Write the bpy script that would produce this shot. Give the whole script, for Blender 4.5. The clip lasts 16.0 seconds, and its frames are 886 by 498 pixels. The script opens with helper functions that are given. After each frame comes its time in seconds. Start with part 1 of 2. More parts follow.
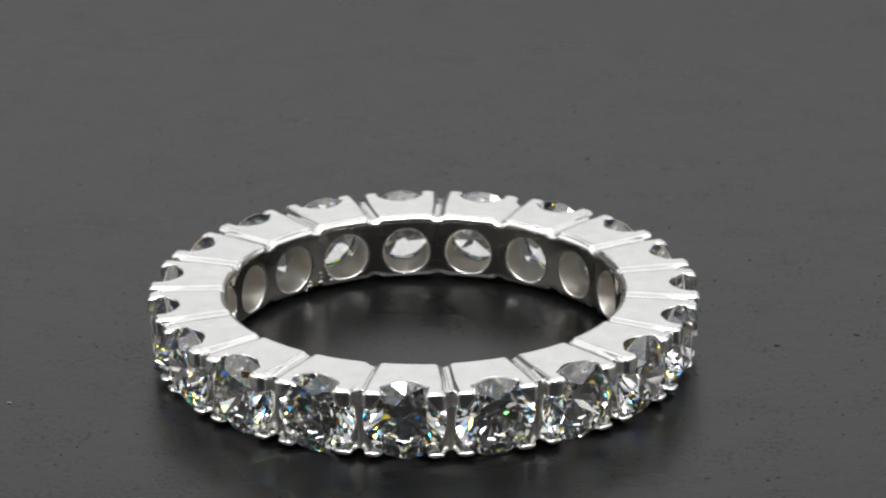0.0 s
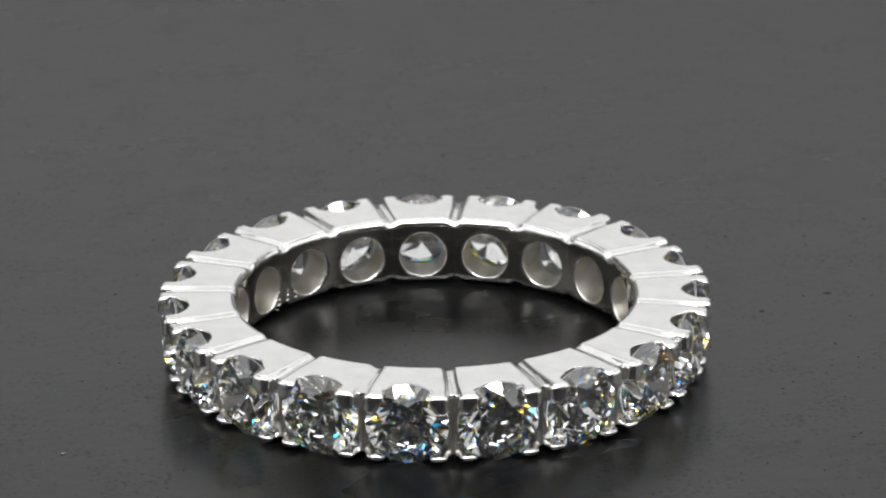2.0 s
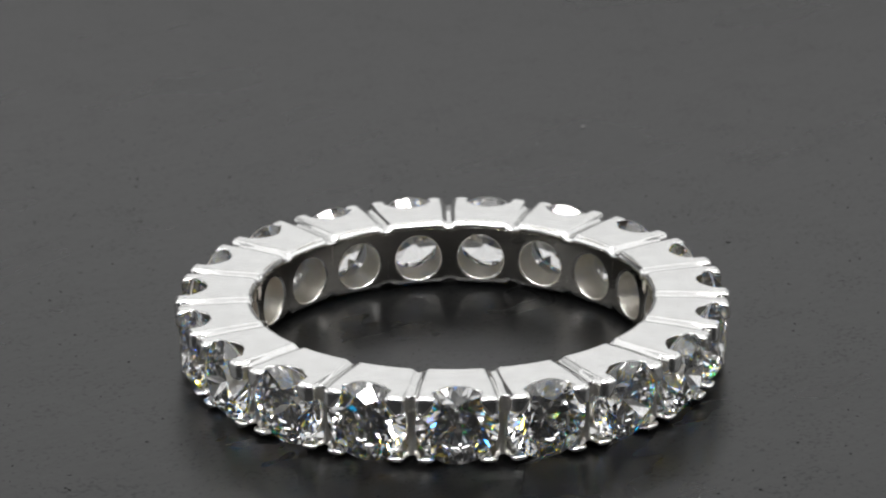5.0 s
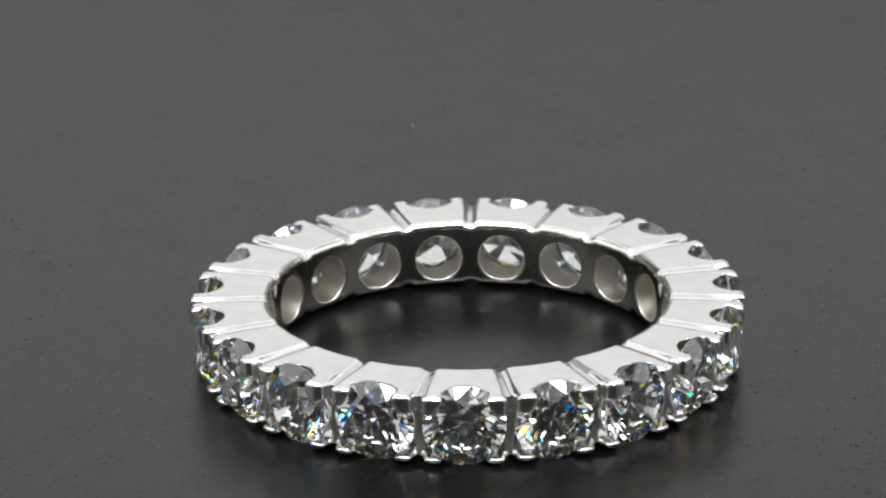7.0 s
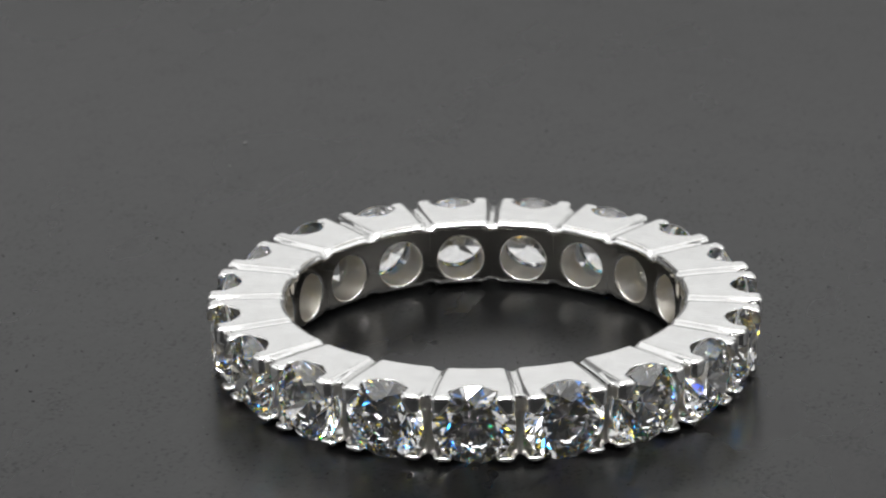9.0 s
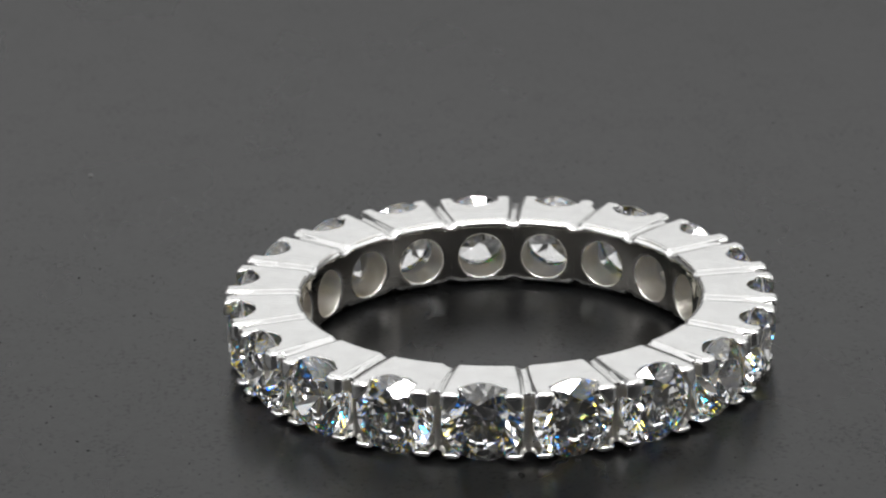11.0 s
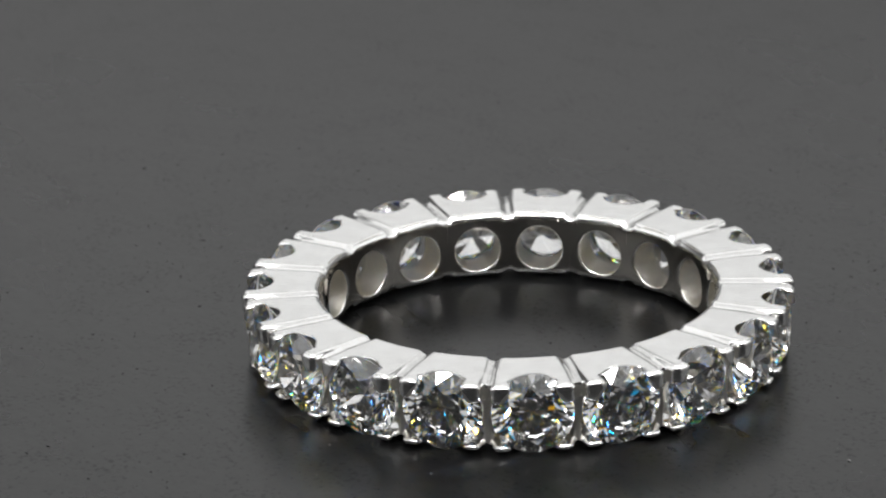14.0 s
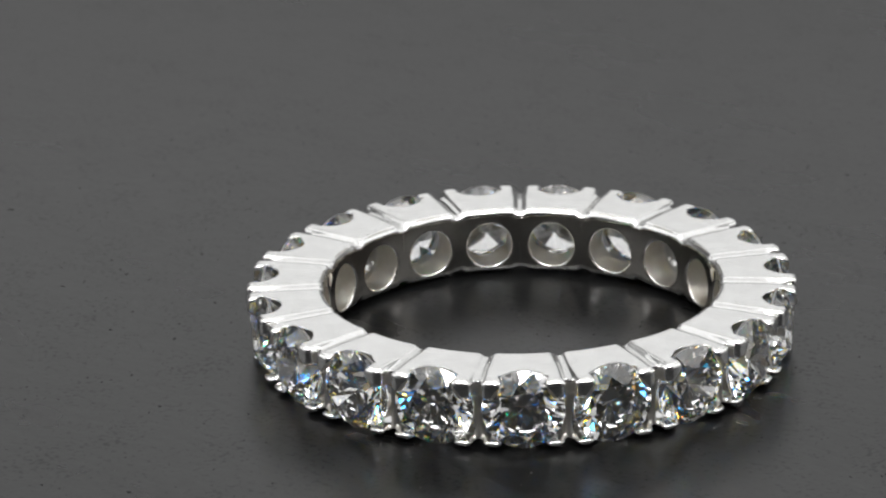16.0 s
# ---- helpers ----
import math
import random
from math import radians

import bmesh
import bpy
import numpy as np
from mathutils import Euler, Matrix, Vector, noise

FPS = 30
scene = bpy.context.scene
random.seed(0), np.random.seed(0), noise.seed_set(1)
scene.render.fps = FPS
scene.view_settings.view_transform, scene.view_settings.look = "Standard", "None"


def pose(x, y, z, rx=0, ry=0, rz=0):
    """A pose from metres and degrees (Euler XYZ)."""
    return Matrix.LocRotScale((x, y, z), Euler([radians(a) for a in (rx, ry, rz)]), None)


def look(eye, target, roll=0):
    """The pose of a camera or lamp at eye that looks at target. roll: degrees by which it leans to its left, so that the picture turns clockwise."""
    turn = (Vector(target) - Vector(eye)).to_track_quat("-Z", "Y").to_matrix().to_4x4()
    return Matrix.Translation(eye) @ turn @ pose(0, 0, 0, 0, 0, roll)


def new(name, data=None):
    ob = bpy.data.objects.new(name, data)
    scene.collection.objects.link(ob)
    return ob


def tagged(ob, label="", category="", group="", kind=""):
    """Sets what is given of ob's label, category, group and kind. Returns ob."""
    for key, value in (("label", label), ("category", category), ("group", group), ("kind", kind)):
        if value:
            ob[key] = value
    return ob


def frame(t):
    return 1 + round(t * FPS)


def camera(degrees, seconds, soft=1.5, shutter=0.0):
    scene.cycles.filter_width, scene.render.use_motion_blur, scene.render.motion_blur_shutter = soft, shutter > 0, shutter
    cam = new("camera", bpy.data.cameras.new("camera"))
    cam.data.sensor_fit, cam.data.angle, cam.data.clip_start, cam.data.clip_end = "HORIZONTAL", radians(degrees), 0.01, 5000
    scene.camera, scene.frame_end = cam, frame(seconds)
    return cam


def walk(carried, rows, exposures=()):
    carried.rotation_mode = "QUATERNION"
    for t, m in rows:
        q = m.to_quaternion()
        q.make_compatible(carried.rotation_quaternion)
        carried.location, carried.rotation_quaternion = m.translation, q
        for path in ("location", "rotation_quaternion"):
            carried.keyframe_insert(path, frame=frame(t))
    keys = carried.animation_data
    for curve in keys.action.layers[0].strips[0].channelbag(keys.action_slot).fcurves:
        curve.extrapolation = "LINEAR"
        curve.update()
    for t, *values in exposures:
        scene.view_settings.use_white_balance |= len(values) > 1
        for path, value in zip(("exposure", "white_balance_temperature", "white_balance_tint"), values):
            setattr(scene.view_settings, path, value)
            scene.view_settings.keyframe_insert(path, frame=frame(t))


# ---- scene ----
MM = 0.001

# ---- camera: stands still, a long lens about 16 cm from the ring ----
cam = camera(13.11, 16.0, soft=2.0)
EYE = look((-0.997 * MM, -148.314 * MM, 60.949 * MM), (-1.030 * MM, 1.084 * MM, 3.676 * MM), -1.014)
cam.data.dof.use_dof, cam.data.dof.focus_distance, cam.data.dof.aperture_fstop = True, 0.151, 200.0
walk(cam, [(0.0, EYE), (16.0, EYE)])

# the stage: seconds, degrees turned and its small wander in mm; it lies a little out of level and wobbles as it turns
STAGE = [
    (0.0, 0.00, 0.036, -0.111), (1.0, 8.56, 0.080, -0.092), (2.0, 17.06, 0.055, -0.037), (3.0, 25.54, 0.001, 0.036),
    (4.0, 34.02, -0.055, 0.107), (5.0, 42.51, -0.099, 0.157), (6.0, 51.03, -0.125, 0.176), (7.0, 59.58, -0.131, 0.162),
    (8.0, 68.16, -0.120, 0.120), (9.0, 76.77, -0.095, 0.064), (10.0, 85.38, -0.061, 0.012), (11.0, 93.98, -0.022, -0.017),
    (12.0, 102.54, 0.018, -0.013), (13.0, 111.04, 0.052, 0.021), (14.0, 119.43, 0.070, 0.045), (15.0, 127.67, 0.055, 0.010),
    (16.0, 135.72, 0.000, -0.130),
]
LEAN = pose(0, 0, 0, 0.089, 0.467, 0)

# ---- world and lights ----
world = bpy.data.worlds.new("studio")
scene.world = world
world.use_nodes = True
world.node_tree.nodes["Background"].inputs[0].default_value = (0.9, 0.95, 1.0, 1)
world.node_tree.nodes["Background"].inputs[1].default_value = 0.01


def softbox(name, sx, sy, power, eye, target, colour=(1, 1, 1)):
    lamp = bpy.data.lights.new(name, "AREA")
    lamp.shape, lamp.size, lamp.size_y, lamp.energy, lamp.color = "RECTANGLE", sx, sy, power, colour
    ob = new(name, lamp)
    ob.matrix_world = look(eye, target)
    return ob


# the white tent round the table: panels of about one brightness, dark only round the camera
softbox("softbox_back", 0.90, 0.28, 0.46, (0.10, 0.54, 0.285), (0.0, 0.0, 0.01))
softbox("softbox_main", 0.90, 0.32, 0.74, (0.0, 0.30, 0.50), (0.0, 0.0, 0.0))
softbox("softbox_top", 0.80, 0.46, 0.66, (0.0, -0.05, 0.52), (0.0, 0.0, 0.0))
softbox("softbox_front", 1.10, 0.44, 0.85, (0.0, -0.34, 0.54), (0.0, 0.0, 0.0))
for x in (-0.54, 0.54):
    softbox("softbox_side", 0.60, 0.36, 0.55, (x, 0.0, 0.30), (0.0, 0.0, 0.0))
SPOTS = (
    (-150, 62), (-128, 56), (-106, 72), (-84, 60), (-58, 64), (-34, 52), (-172, 48), (-8, 46), (-70, 54),
    (-112, 52), (-95, 50), (-48, 55), (-136, 68), (-88, 66), (-122, 44), (-60, 47), (-100, 60), (-78, 74),
)
for az, el in SPOTS:
    a, e = radians(az), radians(el)
    softbox("led_spot", 0.034, 0.034, 0.08, (0.40 * math.cos(a) * math.cos(e), 0.40 * math.sin(a) * math.cos(e), 0.40 * math.sin(e)), (0, 0, 0))
scene.cycles.max_bounces = 32
scene.cycles.transmission_bounces = 32
scene.cycles.glossy_bounces = 12
scene.view_settings.exposure = 0.25


# ---- materials ----
def nodes_of(name):
    m = bpy.data.materials.new(name)
    m.use_nodes = True
    nt = m.node_tree
    return m, nt, nt.nodes["Principled BSDF"]


def add(nt, kind, **inputs):
    n = nt.nodes.new(kind)
    for k, v in inputs.items():
        n.inputs[k.replace("_", " ")].default_value = v
    return n


def scaled(nt, size, stretch=(1, 1, 1)):
    """Object coordinates in units of size metres."""
    tc = nt.nodes.new("ShaderNodeTexCoord")
    mp = nt.nodes.new("ShaderNodeMapping")
    mp.inputs["Scale"].default_value = [s / size for s in stretch]
    nt.links.new(tc.outputs["Object"], mp.inputs["Vector"])
    return mp.outputs["Vector"]


def ramp(nt, src, stops):
    r = nt.nodes.new("ShaderNodeValToRGB")
    el = r.color_ramp.elements
    while len(el) < len(stops):
        el.new(0.5)
    for e, (pos, v) in zip(el, stops):
        e.position = pos
        e.color = (v, v, v, 1) if isinstance(v, float) else (*v, 1)
    nt.links.new(src, r.inputs[0])
    return r.outputs[0]


def mat_silver(name, rough, grain, colour=(0.93, 0.925, 0.91), relief=0.004):
    m, nt, b = nodes_of(name)
    b.inputs["Metallic"].default_value = 1.0
    tint = add(nt, "ShaderNodeTexNoise", Scale=1.0, Detail=5.0, Roughness=0.7)
    nt.links.new(scaled(nt, 0.7 * MM), tint.inputs["Vector"])
    nt.links.new(ramp(nt, tint.outputs[0], [(0.3, tuple(c * 0.95 for c in colour)), (0.7, tuple(min(c * 1.06, 0.98) for c in colour))]), b.inputs["Base Color"])
    n1 = add(nt, "ShaderNodeTexNoise", Scale=1.0, Detail=3.0, Roughness=0.6)
    nt.links.new(scaled(nt, 1.5 * MM), n1.inputs["Vector"])
    nt.links.new(ramp(nt, n1.outputs[0], [(0.3, rough * 0.92), (0.7, rough * 1.08)]), b.inputs["Roughness"])
    n2 = add(nt, "ShaderNodeTexNoise", Scale=1.0, Detail=4.0, Roughness=0.65)
    nt.links.new(scaled(nt, 0.12 * MM, (1, 1, 1)), n2.inputs["Vector"])
    bp = add(nt, "ShaderNodeBump", Strength=grain, Distance=relief * MM)
    nt.links.new(n2.outputs[0], bp.inputs["Height"])
    nt.links.new(bp.outputs[0], b.inputs["Normal"])
    return m


def mat_fire(name, bands):
    """Clear crystal whose index differs from band to band of the spectrum."""
    m, nt, b = nodes_of(name)
    nt.nodes.remove(b)
    both = nt.nodes.new("ShaderNodeAddShader")
    for i, (colour, ior) in enumerate(bands):
        g = add(nt, "ShaderNodeBsdfGlass", Color=(*colour, 1), Roughness=0.0, IOR=ior)
        nt.links.new(g.outputs[0], both.inputs[i])
    nt.links.new(both.outputs[0], nt.nodes["Material Output"].inputs["Surface"])
    return m


def mat_crystal(name, rough):
    m, nt, b = nodes_of(name)
    nt.nodes.remove(b)
    g = add(nt, "ShaderNodeBsdfGlass", Color=(1, 1, 1, 1), Roughness=rough, IOR=2.36)
    nt.links.new(g.outputs[0], nt.nodes["Material Output"].inputs["Surface"])
    return m


def mat_board():
    m, nt, b = nodes_of("charcoal_board")
    fine = add(nt, "ShaderNodeTexNoise", Scale=1.0, Detail=5.0, Roughness=0.6)
    nt.links.new(scaled(nt, 0.6 * MM, (0.6, 1.0, 1.0)), fine.inputs["Vector"])
    broad = add(nt, "ShaderNodeTexNoise", Scale=1.0, Detail=4.0, Roughness=0.55)
    nt.links.new(scaled(nt, 9 * MM, (0.5, 1.0, 1.0)), broad.inputs["Vector"])
    pits = add(nt, "ShaderNodeTexNoise", Scale=1.0, Detail=3.0, Roughness=0.55)
    nt.links.new(scaled(nt, 0.25 * MM), pits.inputs["Vector"])
    patch = add(nt, "ShaderNodeTexNoise", Scale=1.0, Detail=2.0)
    nt.links.new(scaled(nt, 2.6 * MM), patch.inputs["Vector"])
    spots = nt.nodes.new("ShaderNodeMath")
    spots.operation = "MULTIPLY_ADD"
    nt.links.new(patch.outputs[0], spots.inputs[0])
    spots.inputs[1].default_value = 0.40
    nt.links.new(pits.outputs[0], spots.inputs[2])
    mix = nt.nodes.new("ShaderNodeMath")
    mix.operation = "MULTIPLY_ADD"
    nt.links.new(fine.outputs[0], mix.inputs[0])
    mix.inputs[1].default_value = 0.4
    nt.links.new(broad.outputs[0], mix.inputs[2])
    # base colour far below charcoal, darkened to deepen the shade by the ring
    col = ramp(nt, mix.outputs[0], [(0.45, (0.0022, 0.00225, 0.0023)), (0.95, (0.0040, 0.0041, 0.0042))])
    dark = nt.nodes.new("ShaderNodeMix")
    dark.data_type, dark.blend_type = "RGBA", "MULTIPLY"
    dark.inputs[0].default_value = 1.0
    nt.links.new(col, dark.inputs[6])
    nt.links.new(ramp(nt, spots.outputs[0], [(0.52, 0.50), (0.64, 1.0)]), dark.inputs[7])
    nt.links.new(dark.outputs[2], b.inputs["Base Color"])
    gloss = nt.nodes.new("ShaderNodeMath")
    gloss.operation = "MULTIPLY"
    nt.links.new(ramp(nt, spots.outputs[0], [(0.50, 0.29), (0.64, 0.53)]), gloss.inputs[0])
    nt.links.new(ramp(nt, mix.outputs[0], [(0.45, 0.70), (0.95, 1.05)]), gloss.inputs[1])
    nt.links.new(gloss.outputs[0], b.inputs["Specular IOR Level"])
    nt.links.new(ramp(nt, broad.outputs[0], [(0.3, 0.26), (0.7, 0.31)]), b.inputs["Roughness"])
    bp = add(nt, "ShaderNodeBump", Strength=0.6, Distance=0.012 * MM)
    nt.links.new(fine.outputs[0], bp.inputs["Height"])
    nt.links.new(bp.outputs[0], b.inputs["Normal"])
    return m


def mat_plain(name, colour, rough, size):
    m, nt, b = nodes_of(name)
    n = add(nt, "ShaderNodeTexNoise", Scale=1.0, Detail=4.0)
    nt.links.new(scaled(nt, size), n.inputs["Vector"])
    nt.links.new(ramp(nt, n.outputs[0], [(0.3, tuple(c * 0.85 for c in colour)), (0.7, tuple(c * 1.1 for c in colour))]), b.inputs["Base Color"])
    b.inputs["Roughness"].default_value = rough
    return m


SILVER = mat_silver("polished_silver", 0.18, 0.06)
# inner wall: polished silver, colour darkened in place of its dark reflections
INNER = mat_silver("shaded_inner_silver", 0.07, 0.05, (0.50, 0.478, 0.44))
BORE = mat_silver("drilled_silver", 0.36, 1.0, (0.64, 0.61, 0.55), 0.05)
RECESS = mat_silver("rough_dark_silver", 0.42, 0.5, (0.54, 0.525, 0.49))
CRYSTAL = mat_crystal("clear_crystal", 0.0)
BRUTED = mat_crystal("frosted_girdle", 0.5)
FIRE_A = mat_fire("clear_crystal_facet", (((1.0, 0.76, 0.06), 2.31), ((0.0, 0.24, 0.94), 2.44)))
FIRE_B = mat_fire("clear_crystal_bezel", (((1.0, 0.5, 0.0), 2.29), ((0.0, 0.5, 1.0), 2.41)))
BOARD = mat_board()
WALL = mat_plain("grey_fabric", (0.30, 0.30, 0.30), 0.8, 0.1)
BLACK = mat_plain("black_fabric", (0.015, 0.015, 0.015), 0.8, 0.1)
TABLE = mat_plain("dark_laminate", (0.05, 0.05, 0.05), 0.5, 0.05)
DUST = mat_plain("pale_dust", (0.17, 0.168, 0.165), 0.9, 0.0005)
FIBRE = mat_plain("dark_fibre", (0.012, 0.012, 0.012), 0.8, 0.0005)


def part(name, bm, material, parent, label=""):
    me = bpy.data.meshes.new(name)
    bm.to_mesh(me)
    bm.free()
    me.materials.append(material)
    ob = new(name, me)
    ob.parent = parent
    if label:
        tagged(ob, label)
    return ob


def box_bm(x0, x1, y0, y1, z0, z1):
    bm = bmesh.new()
    bmesh.ops.create_cube(bm, size=1, matrix=Matrix.LocRotScale(((x0 + x1) / 2, (y0 + y1) / 2, (z0 + z1) / 2), None, (x1 - x0, y1 - y0, z1 - z0)))
    return bm


# ---- the room: plain studio walls round the table ----
def room():
    a, top, low, th = 0.65, 0.85, -0.75, 0.05
    for name, dims, label in (
        ("floor", (-a, a, -a, a, low - th, low), "plain grey studio floor"),
        ("ceiling", (-a, a, -a, a, top, top + th), "plain grey studio ceiling"),
        ("wall_north", (-a, a, a, a + th, low, top), "plain grey studio wall"),
        ("wall_south", (-a, a, -a - th, -a, low, top), "plain black studio wall behind the camera"),
        ("wall_east", (a, a + th, -a, a, low, top), "plain grey studio wall"),
        ("wall_west", (-a - th, -a, -a, a, low, top), "plain grey studio wall"),
    ):
        ob = part(name, box_bm(*dims), BLACK if name == "wall_south" else WALL, None)
        tagged(ob, label, "wall" if "wall" in name else name, kind="structure")


room()


def table():
    ob = part("table", box_bm(-0.5, 0.5, -0.5, 0.5, -0.038, -0.0071), TABLE, None)
    bmx = bmesh.new()
    bmx.from_mesh(ob.data)
    bmesh.ops.bevel(bmx, geom=bmx.edges[:], offset=0.003, segments=2, affect="EDGES")
    bmx.to_mesh(ob.data)
    bmx.free()
    tagged(ob, "plain dark laminate table under the turning board", "table")
    for x in (-0.45, 0.45):
        for y in (-0.45, 0.45):
            part("leg", box_bm(x - 0.02, x + 0.02, y - 0.02, y + 0.02, -0.75, -0.038), TABLE, ob)


table()


# ---- the turning board ----
def disc_board():
    root = new("display_board")
    tagged(root, "round charcoal grey board with soft sheen and dark flecks", "board")
    bm = bmesh.new()
    bmesh.ops.create_cone(bm, cap_ends=True, segments=128, radius1=0.12, radius2=0.12, depth=0.006, matrix=Matrix.Translation((0, 0, -0.003)))
    rim = [e for e in bm.edges if abs(e.verts[0].co.z - e.verts[1].co.z) < 1e-6]
    bmesh.ops.bevel(bm, geom=rim, offset=0.0008, segments=2, affect="EDGES")
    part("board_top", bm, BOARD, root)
    # dust grains, dark pits and short fibres
    rng = random.Random(5)

    def spread(count, reach, sizes, longest):
        bm = bmesh.new()
        for _ in range(count):
            d, a = reach * math.sqrt(rng.random()), rng.uniform(0, 2 * math.pi)
            s = rng.choice(sizes) * MM
            m = Matrix.Translation((d * math.cos(a) * MM, d * math.sin(a) * MM, s * 0.3)) @ Matrix.Rotation(rng.uniform(0, 3.1), 4, "Z")
            bmesh.ops.create_icosphere(bm, subdivisions=1, radius=s, matrix=m @ Matrix.Diagonal((rng.uniform(0.8, longest), rng.uniform(0.6, 1.0), 0.45, 1)))
        return bm

    bm = spread(190, 40, (0.02, 0.02, 0.025, 0.03, 0.045), 1.6)
    for x, y, s in ((-18.55, -6.0, 0.085), (22.6, 15.9, 0.11)):
        bmesh.ops.create_icosphere(bm, subdivisions=1, radius=s * MM, matrix=Matrix.Translation((x * MM, y * MM, s * 0.3 * MM)) @ Matrix.Diagonal((1.3, 0.8, 0.4, 1)))
    tagged(part("dust", bm, DUST, root, "pale dust grains"), kind="stuff")
    tagged(part("fleck", spread(1000, 32, (0.022, 0.026, 0.032, 0.045), 2.0), FIBRE, root, "tiny dark flecks"), kind="stuff")
    tagged(part("fibre", spread(70, 34, (0.03, 0.04, 0.05), 4.0), FIBRE, root, "short dark fibres"), kind="stuff")
    return root


board = disc_board()

# ---- the ring ----
COUNT = 19
PITCH = 2 * math.pi / COUNT
R_IN, R_OUT, HIGH = 8.11, 11.34, 2.90
LIFT = 0.14  # the stones stand out below the rims by so much
GIRDLE = 10.64
STONE = 1.62  # radius of a stone
RISE = STONE - HIGH / 2 - LIFT  # its centre over mid-height of the band


def smax(a, b, k):
    """A rounded maximum of two distance fields."""
    h = np.clip(0.5 + 0.5 * (a - b) / k, 0, 1)
    return a * h + b * (1 - h) + k * h * (1 - h)


def metal(a, r, z):
    """Distance to the silver, in mm, at angle a from a stone's axis, radius r and height z over mid-height."""
    x, y = r * np.sin(a), r * np.cos(a)
    # rounded rectangle in section
    rr = np.where(r < 9.7, 0.36, 0.26)
    outer = R_OUT - 0.17 * np.clip((0.2 - z) / 0.7, 0, 1)  # the lower prongs are a little shorter
    qx = np.maximum(R_IN - r, r - outer) + rr
    qz = np.abs(z) - HIGH / 2 + rr
    body = np.hypot(np.maximum(qx, 0), np.maximum(qz, 0)) + np.minimum(np.maximum(qx, qz), 0) - rr
    # bore with its conical seat, closing again where the prongs grip the stone, and the scallops in the rims
    q = np.hypot(x, z - np.interp(y, (R_IN, 10.2), (-0.19, RISE)))
    bore = (q - np.interp(y, (9.2, 9.95, 10.42, 10.60, 10.78, 11.0, 11.34), (0.97, 1.30, 1.43, STONE, STONE, 1.38, 1.26))) * 0.8
    scallop = np.hypot(x, np.minimum(y - 11.15, 0)) - 0.79
    # groove between neighbours, over the top, the outside and below
    side = np.abs(r * np.sin(PITCH / 2 - np.abs(a)))
    deep = np.clip((r - 9.8) / 1.4, 0, 1)
    core = np.maximum(np.abs(z) - (HIGH / 2 - 0.14 - 0.10 * deep), r - 10.72)
    groove = smax(side - 0.11 - 0.085 * deep, -core, 0.20)
    # the flanks between upper and lower prongs are cut back, but for a narrow bar between the stones
    gap = np.where(z > 0, z - 0.52, -z - 1.06)
    flank = smax(smax(gap, 9.65 - r, 0.26), 0.16 - side, 0.08)
    front = smax(gap, 10.86 - r, 0.26)
    f = smax(smax(body, -groove, 0.34), -flank, 0.24)
    f = smax(f, -front, 0.30)
    return smax(smax(f, -bore, 0.12), -scallop, 0.38)


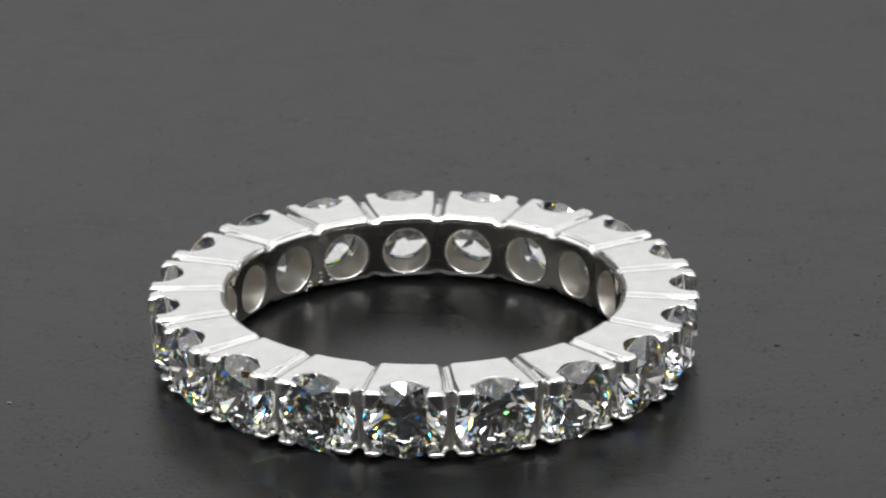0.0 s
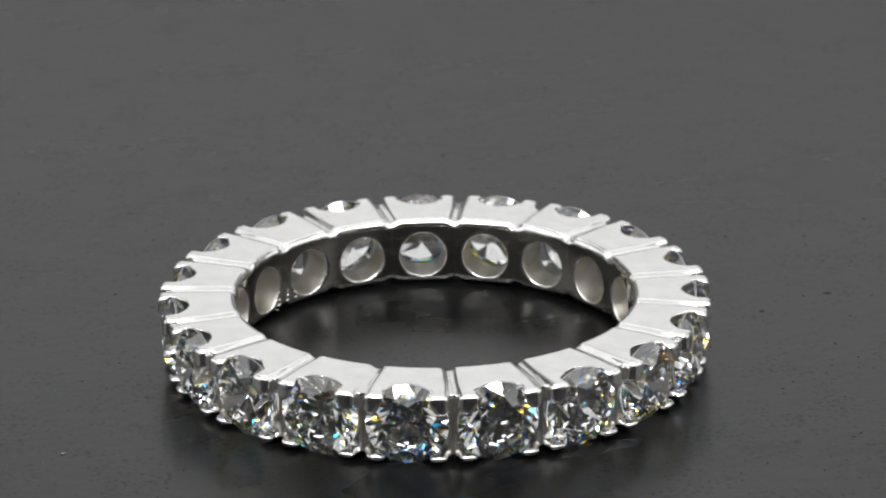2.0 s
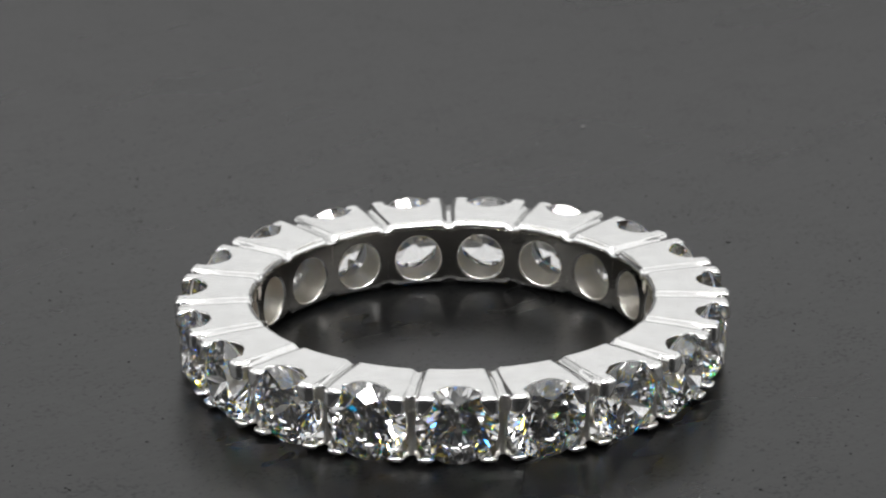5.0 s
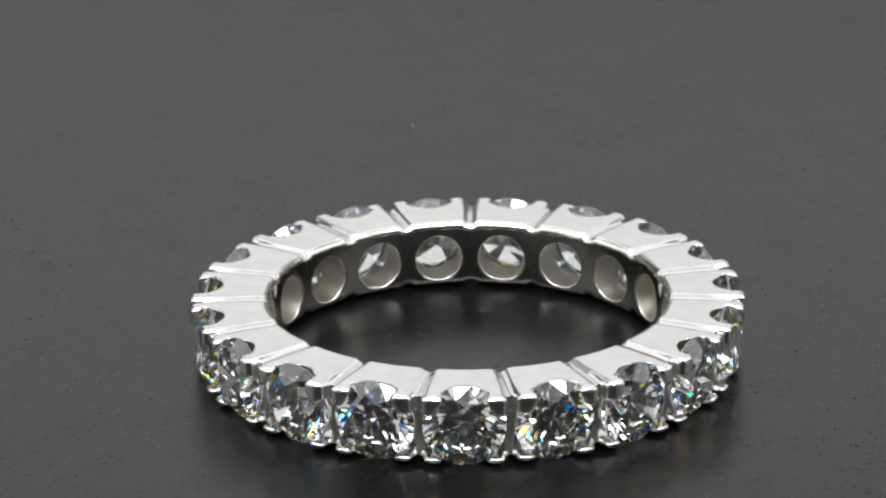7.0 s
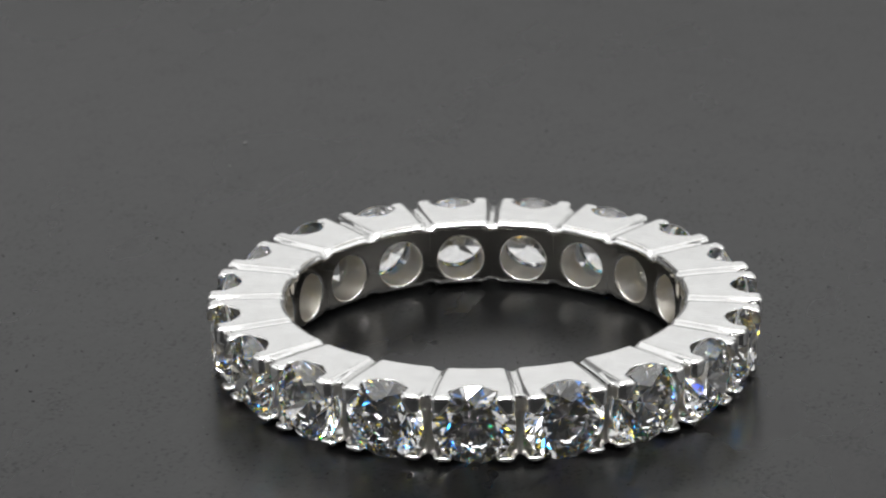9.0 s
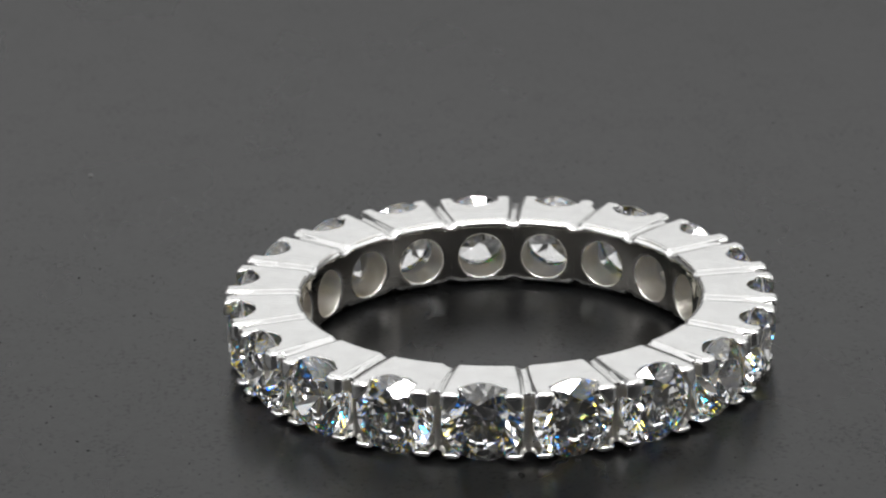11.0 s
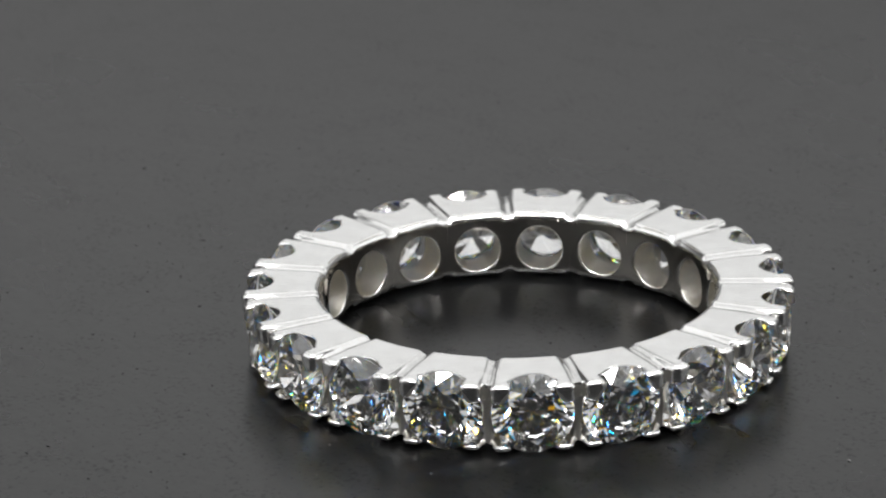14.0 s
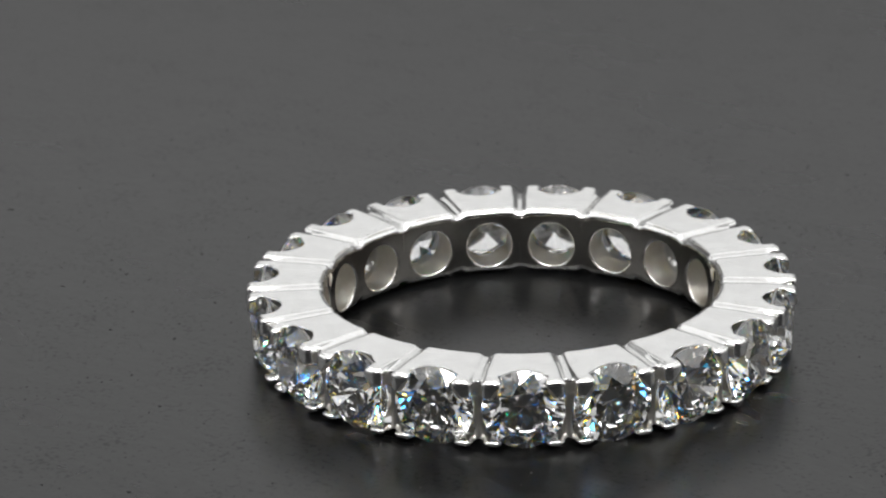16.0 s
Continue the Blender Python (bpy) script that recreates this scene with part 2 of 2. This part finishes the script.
def band_mesh():
    """One pitch of the band as quads, by surface nets on a polar grid; shapes of the section and of its four prongs."""
    na, nr, nz = 88, 86, 76
    A = np.linspace(-PITCH / 2, PITCH / 2, na)
    Rr = np.linspace(R_IN - 0.10, R_OUT + 0.10, nr)
    Z = np.linspace(-HIGH / 2 - 0.1, HIGH / 2 + 0.1, nz)
    ga, gr, gz = np.meshgrid(A, Rr, Z, indexing="ij")
    F = metal(ga, gr, gz)
    S = F < 0
    # one vertex a cell, at the mean of the crossings on its edges
    acc = np.zeros((na - 1, nr - 1, nz - 1, 3))
    num = np.zeros((na - 1, nr - 1, nz - 1))
    for axis in range(3):
        o1, o2 = [i for i in range(3) if i != axis]
        for s1 in (0, 1):
            for s2 in (0, 1):
                lo = [None] * 3
                hi = [None] * 3
                lo[axis], hi[axis] = slice(0, -1), slice(1, None)
                for o, s in ((o1, s1), (o2, s2)):
                    lo[o] = hi[o] = slice(1, None) if s else slice(0, -1)
                f0, f1 = F[tuple(lo)], F[tuple(hi)]
                cross = (f0 < 0) != (f1 < 0)
                t = np.where(cross, f0 / np.where(cross, f0 - f1, 1), 0)
                base = np.zeros(acc.shape)
                base[..., axis] = t
                base[..., o1], base[..., o2] = s1, s2
                acc += base * cross[..., None]
                num += cross
    live = num > 0
    idx = -np.ones(live.shape, int)
    idx[live] = np.arange(live.sum())
    cell = np.argwhere(live)
    off = acc[live] / num[live][:, None]
    step = np.array([A[1] - A[0], Rr[1] - Rr[0], Z[1] - Z[0]])
    # vertices of the first and last layer lie on the seams
    off[cell[:, 0] == 0, 0] = 0
    off[cell[:, 0] == na - 2, 0] = 1
    polar = np.array([A[0], Rr[0], Z[0]]) + (cell + off) * step
    for _ in range(2):  # draw the vertices on to the surface
        e = 1e-3
        f = metal(*polar.T)
        g = np.stack([(metal(polar[:, 0] + e / polar[:, 1], polar[:, 1], polar[:, 2]) - f) / e,
                      (metal(polar[:, 0], polar[:, 1] + e, polar[:, 2]) - f) / e,
                      (metal(polar[:, 0], polar[:, 1], polar[:, 2] + e) - f) / e], -1)
        g /= np.maximum(np.linalg.norm(g, axis=1), 1e-6)[:, None]
        move = np.clip(f, -0.03, 0.03)[:, None] * g
        edge = (cell[:, 0] == 0) | (cell[:, 0] == na - 2)
        move[edge, 0] = 0
        polar -= np.stack([move[:, 0] / polar[:, 1], move[:, 1], move[:, 2]], -1)
    quads = []
    for axis in range(3):
        o1, o2 = [(1, 2), (2, 0), (0, 1)][axis]
        lo, hi = [slice(None)] * 3, [slice(None)] * 3
        lo[axis], hi[axis] = slice(0, -1), slice(1, None)
        c = S[tuple(lo)] != S[tuple(hi)]
        c0 = S[tuple(lo)]
        for q in np.argwhere(c):
            if q[o1] == 0 or q[o2] == 0 or q[o1] >= F.shape[o1] - 1 or q[o2] >= F.shape[o2] - 1:
                continue
            v = []
            for d1, d2 in ((-1, -1), (0, -1), (0, 0), (-1, 0)):
                k = q.copy()
                k[o1] += d1
                k[o2] += d2
                v.append(idx[tuple(k)])
            quads.append(v if c0[tuple(q)] else v[::-1])
    quads = np.array(quads)
    a, r, z = polar.T
    xyz = np.stack([r * np.sin(a), r * np.cos(a), z], -1)
    n = np.stack([g[:, 0] * np.cos(a) + g[:, 1] * np.sin(a), -g[:, 0] * np.sin(a) + g[:, 1] * np.cos(a), g[:, 2]], -1)
    mid = polar[quads].mean(1)
    prong = (mid[:, 1] > 10.45) & (np.abs(mid[:, 2]) > 0.5)
    kind = np.where(prong, 1 + (mid[:, 0] > 0) + 2 * (mid[:, 2] > 0), 0)
    # the bores, the flanks and the outer grooves take a rougher, darker silver
    ma, mr, mz = mid.T
    recess = (np.hypot(mr * np.sin(ma), mz) < 1.5) & (mr > R_IN + 0.1) & (np.abs(mz) < HIGH / 2 - 0.06)
    recess |= (mz < 0.62) & (mz > -0.80) & (mr > R_IN + 0.5)
    recess |= (mr * np.sin(PITCH / 2 - np.abs(ma)) < 0.2) & (mr > 10.3) & (mz < 1.1)
    skin = recess.astype(int)
    skin[(np.hypot(mr * np.sin(ma), mz) < 1.2) & (mr < 9.4) & (mr > R_IN + 0.05)] = 2
    # the inner wall gets the silver with shade in its colour
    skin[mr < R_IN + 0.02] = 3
    meshes = []
    for k in range(5):
        f = quads[kind == k]
        used, inv = np.unique(f, return_inverse=True)
        me = bpy.data.meshes.new("prong" if k else "band_section")
        me.from_pydata((xyz[used] * MM).tolist(), [], inv.reshape(-1, 4).tolist())
        me.polygons.foreach_set("use_smooth", [True] * len(me.polygons))
        me.normals_split_custom_set_from_vertices(n[used].tolist())
        me.materials.append(SILVER)
        me.materials.append(RECESS)
        me.materials.append(BORE)
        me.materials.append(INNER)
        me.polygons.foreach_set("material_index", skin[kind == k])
        me.update()
        meshes.append(me)
    return meshes


def brilliant(radius):
    """A round brilliant, table towards +y: half-spaces cut from a block."""
    bm = bmesh.new()
    bmesh.ops.create_cube(bm, size=radius * 4)

    def cut(azim, slope, depth):
        b, p = radians(slope), radians(azim)
        n = Vector((math.sin(b) * math.cos(p), math.cos(b), math.sin(b) * math.sin(p)))
        geom = bm.verts[:] + bm.edges[:] + bm.faces[:]
        r = bmesh.ops.bisect_plane(bm, geom=geom, dist=1e-9, plane_co=n * depth, plane_no=n, clear_outer=True)
        edges = [g for g in r["geom_cut"] if isinstance(g, bmesh.types.BMEdge)]
        if edges:
            bmesh.ops.contextual_create(bm, geom=edges)

    g = 0.045 * radius
    for i in range(32):
        cut(i * 11.25, 90, radius)
    table_r = 0.57 * radius
    table_h = g + (radius - table_r) * math.tan(radians(34.5))
    cut(0, 0, table_h)
    for i in range(8):
        b = radians(34.5)
        cut(i * 45, 34.5, radius * math.sin(b) + g * math.cos(b))
    for i in range(8):
        b = radians(22)
        cut(i * 45 + 22.5, 22, table_r * math.cos(radians(22.5)) * 1.02 * math.sin(b) + table_h * math.cos(b))
    for i in range(16):
        b = radians(41)
        cut(i * 22.5 + 11.25, 41, radius * math.sin(b) + g * 0.55 * math.cos(b))
    for i in range(8):
        b = radians(180 - 40.9)
        cut(i * 45, 180 - 40.9, radius * math.sin(b) - g * math.cos(b))
    for i in range(16):
        b = radians(180 - 42.3)
        cut(i * 22.5 + 11.25, 180 - 42.3, radius * math.sin(b) - g * 0.5 * math.cos(b))
    bmesh.ops.recalc_face_normals(bm, faces=bm.faces[:])
    me = bpy.data.meshes.new("gemstone")
    bm.to_mesh(me)
    bm.free()
    for m in (CRYSTAL, FIRE_A, FIRE_B, BRUTED):
        me.materials.append(m)
    for f in me.polygons:
        if abs(f.normal.y) < 0.05:
            f.material_index = 3
    bezel = [f for f in me.polygons if abs(f.normal.y - math.cos(radians(34.5))) < 0.01]
    for i, f in enumerate(bezel):
        f.material_index = (1, 0, 1, 2, 0, 1, 0, 1)[i]
    return me


def eternity_ring():
    root = new("eternity_ring")
    tagged(root, "polished silver eternity ring with clear stones lying on charcoal board", "ring")
    section, *prongs = band_mesh()
    gem = brilliant((STONE - 0.005) * MM)
    rng = random.Random(11)
    for i in range(COUNT):
        turn = Matrix.Rotation(radians(10.09) + (i + 0.5) * PITCH - math.pi / 2, 4, "Z") @ Matrix.Translation((0, 0, (HIGH / 2 + LIFT) * MM))
        sec = new("band_section", section)
        sec.parent, sec.matrix_basis = root, turn @ pose(0, 0, 0, rng.uniform(-0.12, 0.12), rng.uniform(-0.45, 0.45), 0)
        for me in prongs:
            pr = new("prong", me)
            pr.parent = sec
        st = new("gemstone", gem)
        st.parent = root
        st.matrix_basis = turn @ pose(0, GIRDLE * MM, RISE * MM, rng.uniform(-1.5, 1.5), 0, rng.uniform(-1.5, 1.5)) @ Matrix.Rotation(rng.uniform(0, 6.28), 4, "Y")
        tagged(st, "clear colourless round brilliant stone with coloured sparkle")
    # a small worn stamp inside the band: bars, too small to read
    bm = bmesh.new()
    for deg, z, w, h in ((127.0, 0.45, 0.22, 0.10), (128.3, 0.28, 0.08, 0.06), (126.8, 0.64, 0.10, 0.08), (123.2, 0.50, 0.18, 0.09), (123.1, 0.72, 0.10, 0.08),
                         (123.0, 0.92, 0.08, 0.07), (119.5, 0.47, 0.16, 0.12), (120.0, 0.73, 0.10, 0.09)):
        m = Matrix.Rotation(radians(deg), 4, "Z") @ Matrix.Translation((8.105 * MM, 0, z * MM)) @ Matrix.Diagonal((0.08 * MM, w * 1.4 * MM, h * 1.5 * MM, 1))
        bmesh.ops.create_icosphere(bm, subdivisions=2, radius=0.5, matrix=m)
    for f in bm.faces:
        f.smooth = True
    part("hallmark", bm, SILVER, root, "tiny worn stamped marks")
    return root


ring = eternity_ring()


def motions():
    rows_board, rows_ring = [], []
    for t, deg, dx, dy in STAGE:
        m = pose(dx * MM, dy * MM, 0, 0, 0, deg) @ LEAN
        rows_board.append((t, m))
        rows_ring.append((t, m @ pose(-1.899 * MM, -1.179 * MM, 0)))
    walk(board, rows_board)
    walk(ring, rows_ring)


motions()
